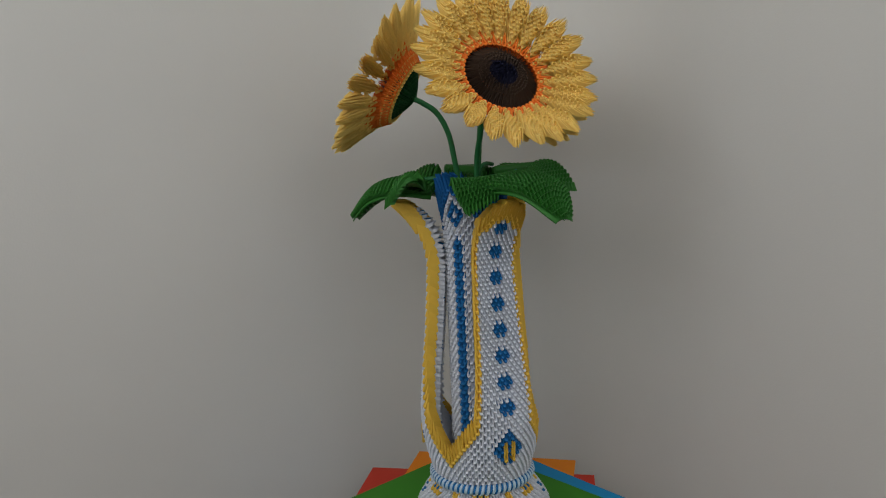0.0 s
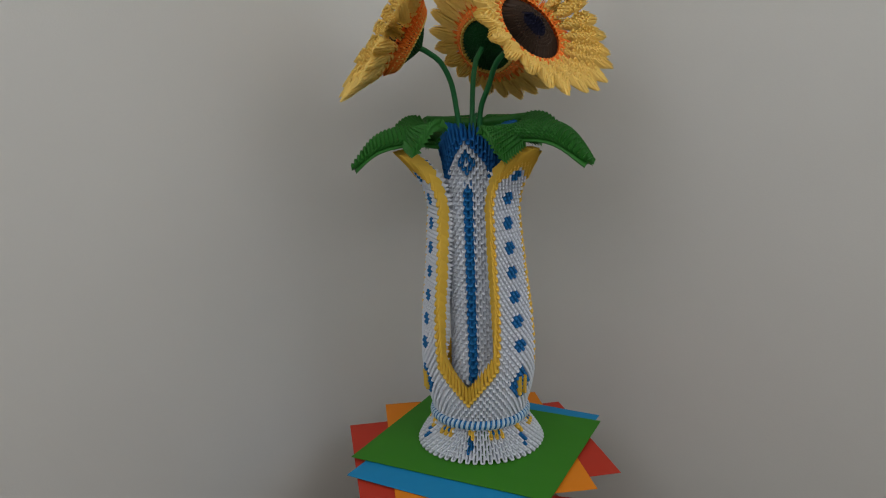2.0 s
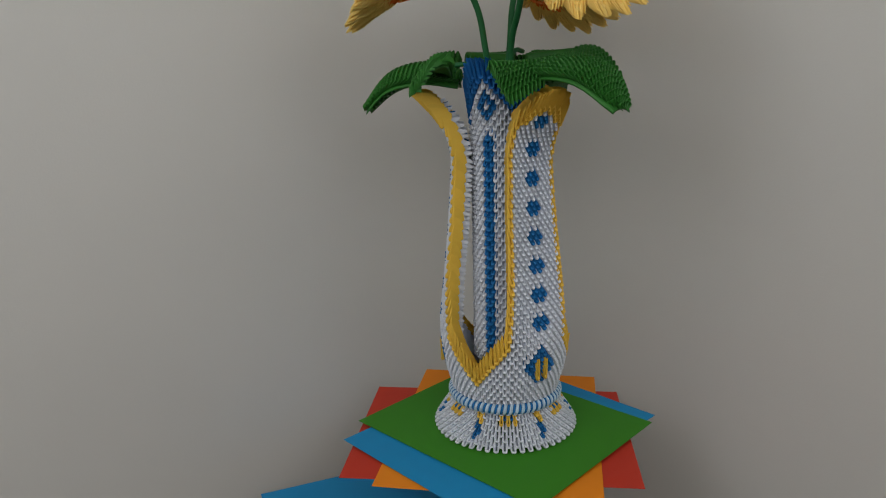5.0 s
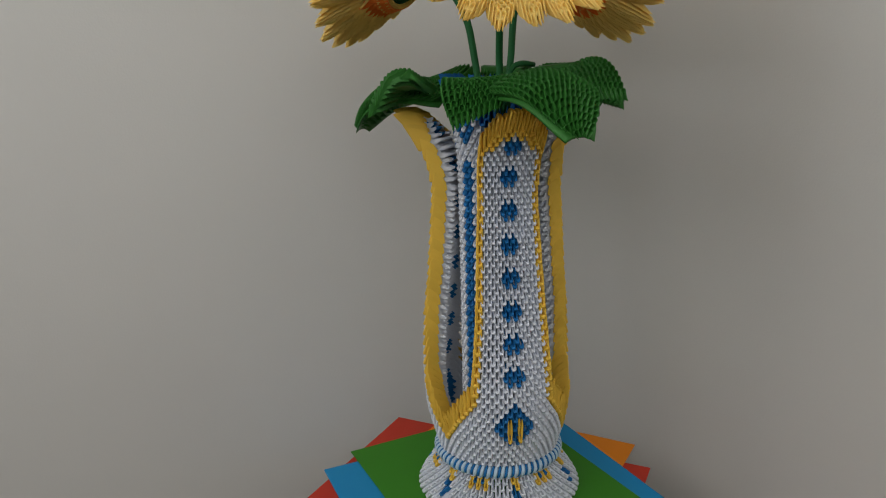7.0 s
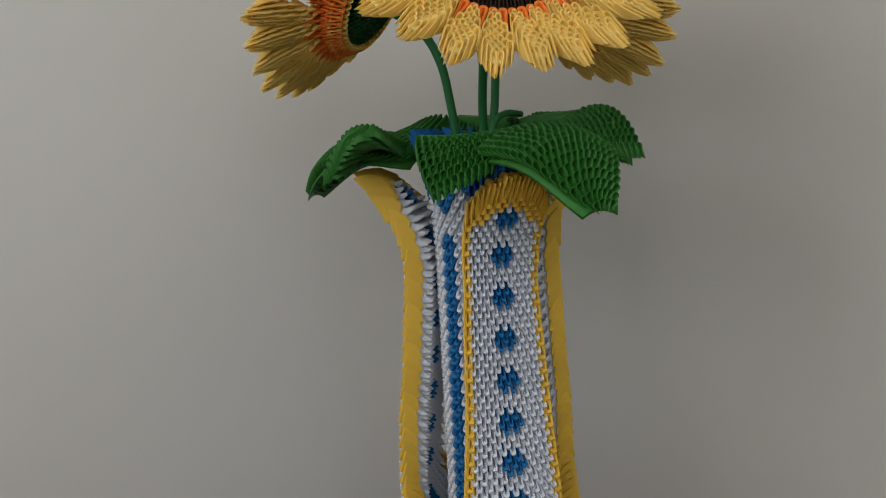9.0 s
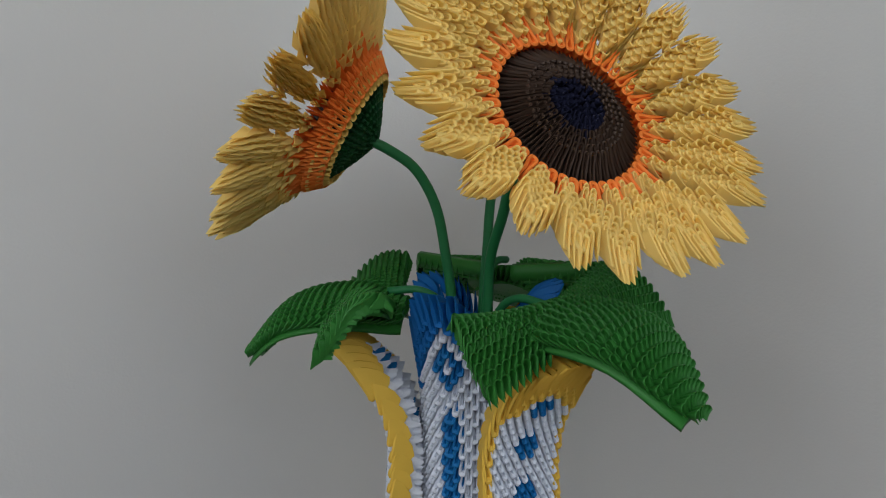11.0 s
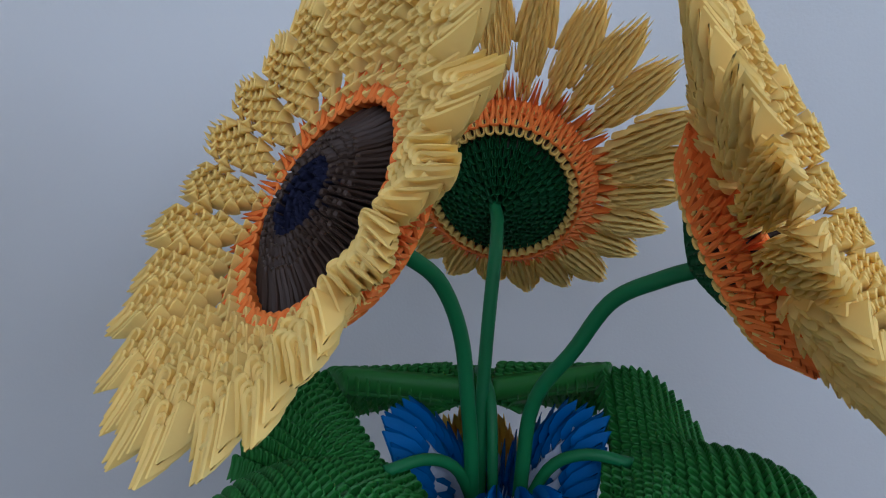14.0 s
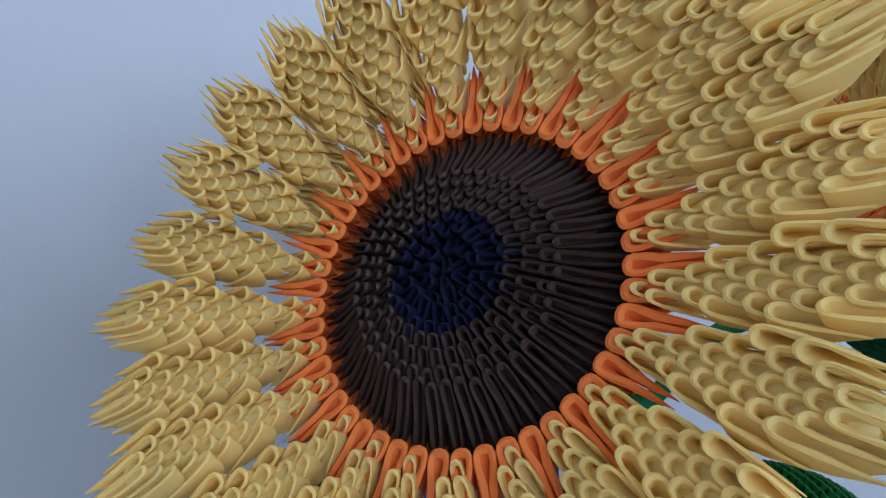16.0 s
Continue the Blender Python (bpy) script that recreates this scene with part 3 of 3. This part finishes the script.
        closed = list(zip(rings, rings[1:])) + ([(rings[-1], rings[0])] if mat is ORANGE else [])
        for g, h in closed:
            for k in range(48):
                bm.faces.new((g[k], g[(k + 1) % 48], h[(k + 1) % 48], h[k]))
        if mat is BROWN:
            bm.faces.new(rings[0][::-1]), bm.faces.new(rings[-1])
        bmesh.ops.recalc_face_normals(bm, faces=bm.faces)
        part(name, bm, mat, fl, words, head, True)
    # twenty-four petals
    for i in range(24):
        a = 2 * math.pi * (i + 0.25) / 24
        turn = Matrix.Rotation(a + rnd.uniform(-0.02, 0.02), 4, "Z")
        lift = 0.40 + (0.18 - 1.1 * (rise - radians(23))) * math.cos(a + spin) + rnd.uniform(-0.05, 0.05)
        twist = rnd.uniform(-0.12, 0.12)
        seats = []
        stretch = rnd.uniform(0.97, 1.03) * (1.02 - 0.045 * math.cos(a + spin))
        for row, count in enumerate((1, 2, 1, 2, 3, 2, 3, 4, 3, 4, 3, 2)):
            d = row * 0.0187 * stretch
            wide = (0.0145 + 0.0055 * math.sin(math.pi * row / 13))
            bend = lift + 0.05 * math.sin(row * 0.26)
            for c in range(count):
                off = (c - (count - 1) / 2)
                p = Vector((0.194 + d * math.cos(lift), off * wide, 0.195 + d * math.sin(lift) + 0.006 * off * off))
                nrm = Vector((-math.sin(lift), -off * 0.30 + twist, math.cos(lift)))
                fan = off * (0.10 - 0.026 * row)
                grow = Vector((math.cos(bend), fan, math.sin(bend)))
                seats.append((turn @ seat(p, grow, nrm, wide * 1.12, (0.074 if row < 9 else 0.082) * rnd.uniform(0.97, 1.04), min(0.036, 0.024 + 0.002 * row), 0.80 - 0.040 * row + rnd.uniform(-0.02, 0.02)), PETAL))
        ob = joined("petal", scaled(seats[:1]), fl, head)
        loose(scaled(seats[1:]), ob, head)
        # the folded points pressed together inside the petal
        bm = bmesh.new()
        rings = []
        for d, w in ((0.03, 0.007), (0.07, 0.017), (0.11, 0.024), (0.15, 0.028), (0.19, 0.029), (0.22, 0.024), (0.235, 0.014)):
            ring = []
            for k in range(10):
                ang = 2 * math.pi * k / 10
                dz = -0.019 + 0.006 * math.sin(ang)
                q = Vector((0.194 + d * math.cos(lift) - dz * math.sin(lift), w * math.cos(ang), 0.195 + d * math.sin(lift) + dz * math.cos(lift)))
                ring.append(bm.verts.new(turn @ q * K))
            rings.append(ring)
        for g, h in zip(rings, rings[1:]):
            for k in range(10):
                bm.faces.new((g[k], g[(k + 1) % 10], h[(k + 1) % 10], h[k]))
        bm.faces.new(rings[0]), bm.faces.new(rings[-1])
        bmesh.ops.recalc_face_normals(bm, faces=bm.faces)
        part("inner_layer", bm, PETAL, ob, m=head, smooth=True)
    return fl


flower(radians(-73), radians(-70), 0.0, radians(31), Vector((0.311, 0, 2.262)), (0.04, 0.02), "large paper sunflower with pale yellow petals and a dark brown disc", 1)
flower(radians(179), radians(172), 0.05, radians(30), Vector((0.255, 0, 2.284)), (0.066, -0.012), "large paper sunflower with pale yellow petals, turned to the side wall", 2)
flower(radians(52.5), radians(39), 0.1, radians(24), Vector((0.248, 0, 2.298)), (0.105, 0.03), "large paper sunflower seen from its dark green back, facing the corner", 3)


# ---- leaves: three-lobed, lying over the rim ----
def leaf(azimuth, label, seed, inner, outer, notch=1.835, spine=((0.20, 0, 1.850), (0.36, 0, 1.900), (0.56, 0, 1.865), (0.735, 0, 1.69))):
    rnd = random.Random(seed)
    base = BASE @ Matrix.Rotation(azimuth, 4, "Z")
    lf = thing("leaf", base, label, "paper leaf", "leaves round the rim")
    part("stalk", tube([p * K for p in glide([(0.05, 0, 1.72), (0.10, 0, spine[0][2] - 0.02), (0.17, 0, spine[0][2] + 0.02), (0.26, 0, spine[0][2] + 0.015)], 14)], 0.012 * K, 12), STEM, lf, "short green paper-wrapped stalk", base, True)

    def patch(f, rows, name, ends=1.0):
        seats = []
        for row in range(rows):
            p = row / (rows - 1) * (0.96 if ends < 1 else 1.0)
            span = sum((f(p, -1 + 0.2 * k + 0.2) - f(p, -1 + 0.2 * k)).length for k in range(10))
            count = max(1, int(span / 0.025 + 0.35))
            count += (count + row) % 2 if count > 2 else 0
            for c in range(count):
                q = (c - (count - 1) / 2) / (count / 2)
                x = f(p, q)
                gp = (f(p + 0.03, q) - f(p - 0.03, q)).normalized()
                gq = f(p, q + 0.05) - f(p, q - 0.05)
                nrm = gp.cross(gq)
                if nrm.z < 0:
                    nrm.negate()
                seats.append((seat(x, gp, nrm, max(span / count, 0.020) * 1.10, 0.056 * (1 + (ends - 1) * p ** 3) * rnd.uniform(0.97, 1.03), 0.036, 0.40 + rnd.uniform(-0.03, 0.03)), LEAF))
        ob = joined(name, scaled(seats[:1]), lf, base)
        loose(scaled(seats[1:]), ob, base)
        # the closed layer of folded points under the noses
        bm = bmesh.new()
        nu, nv = 14, 8
        grid = [[[bm.verts.new((f(0.02 + 0.90 * i / nu, (-1 + 2 * j / nv) * 0.86) + Vector((0, 0, dz))) * K) for j in range(nv + 1)] for i in range(nu + 1)] for dz in (-0.052, -0.062)]
        for i in range(nu):
            for j in range(nv):
                for g in grid:
                    bm.faces.new((g[i][j], g[i + 1][j], g[i + 1][j + 1], g[i][j + 1]))
        edge = [(i, 0) for i in range(nu)] + [(nu, j) for j in range(nv)] + [(i, nv) for i in range(nu, 0, -1)] + [(0, j) for j in range(nv, 0, -1)]
        for (i, j), (i2, j2) in zip(edge, edge[1:] + edge[:1]):
            bm.faces.new((grid[0][i][j], grid[0][i2][j2], grid[1][i2][j2], grid[1][i][j]))
        bmesh.ops.recalc_face_normals(bm, faces=bm.faces)
        part("inner_layer", bm, LEAF, ob, m=base, smooth=True)

    mid = glide(spine, 40)

    def main(p, q):
        s = max(0, min(p, 1)) * 38.999
        i = int(s)
        x = mid[i].lerp(mid[i + 1], s - i)
        if p > 1:
            x = x + (mid[39] - mid[37]) * (p - 1) * 20
        if p < 0:
            x = x + (mid[0] - mid[2]) * (-p) * 20
        w = 0.195 * math.sin(math.pi * min(1, max(0, 0.16 + 0.83 * p))) ** 0.75
        return Vector((x.x, q * w, x.z - 0.07 * q * q * w / 0.19))

    patch(main, 25, "lobe", 0.55)
    for side in (-1, 1):
        p0, p1, p2, p3 = [Vector((x, side * y, z)) for x, y, z in ((0.225, 0.03, notch), inner[side], outer[side], (0.41, 0.08, 1.875))]

        def wing(p, q):
            u = min(1, max(0, p))
            t = 0.6 + ((q + 1) / 2 - 0.6) * (1 - 0.38 * u ** 3)
            x = p0.lerp(p1, t) * (1 - p) + p3.lerp(p2, t) * p
            return x + Vector((0, 0, 0.045 * math.sin(math.pi * u) - 0.03 * u * u))

        patch(wing, 12, "side_lobe")
        if notch < 1.9:
            continue
        # the folded inner edge stands up like a smooth band
        bm = bmesh.new()
        band = 0.055
        ring = []
        for k in range(19):
            x = wing(0, -1 + k / 9) + Vector((0, 0, 0.004))
            ring.append([bm.verts.new((x + Vector((dx, 0, dz))) * K) for dx, dz in ((0.012, -band), (-0.004, -0.95 * band), (-0.009, -0.5 * band), (-0.006, -0.004), (0.014, 0.002))])
        for g, h in zip(ring, ring[1:]):
            for k in range(5):
                bm.faces.new((g[k], g[(k + 1) % 5], h[(k + 1) % 5], h[k]))
        bm.faces.new(ring[0]), bm.faces.new(ring[-1])
        bmesh.ops.recalc_face_normals(bm, faces=bm.faces)
        part("folded_edge", bm, LEAF, lf, m=base, smooth=True)
    return lf


leaf(radians(-54), "broad green paper leaf arching out over the vase's rim", 5, {-1: (0.235, 0.315, 1.885), 1: (0.19, 0.315, 1.947)}, {-1: (0.376, 0.40, 1.755), 1: (0.42, 0.42, 1.85)}, spine=((0.20, 0, 1.850), (0.36, 0, 1.905), (0.56, 0, 1.872), (0.735, 0, 1.680)))
leaf(radians(169), "broad green paper leaf hanging out to the side of the vase", 6, {-1: (0.245, 0.355, 1.948), 1: (0.225, 0.33, 1.925)}, {-1: (0.48, 0.34, 1.835), 1: (0.385, 0.43, 1.805)}, spine=((0.20, 0, 1.850), (0.36, 0, 1.895), (0.55, 0, 1.850), (0.705, 0, 1.680)))
leaf(radians(58), "broad green paper leaf behind the flower stems", 7, {-1: (0.26, 0.32, 1.935), 1: (0.26, 0.32, 1.935)}, {-1: (0.42, 0.42, 1.80), 1: (0.42, 0.42, 1.80)}, 1.915, ((0.24, 0, 1.915), (0.40, 0, 1.890), (0.56, 0, 1.830), (0.72, 0, 1.735)))
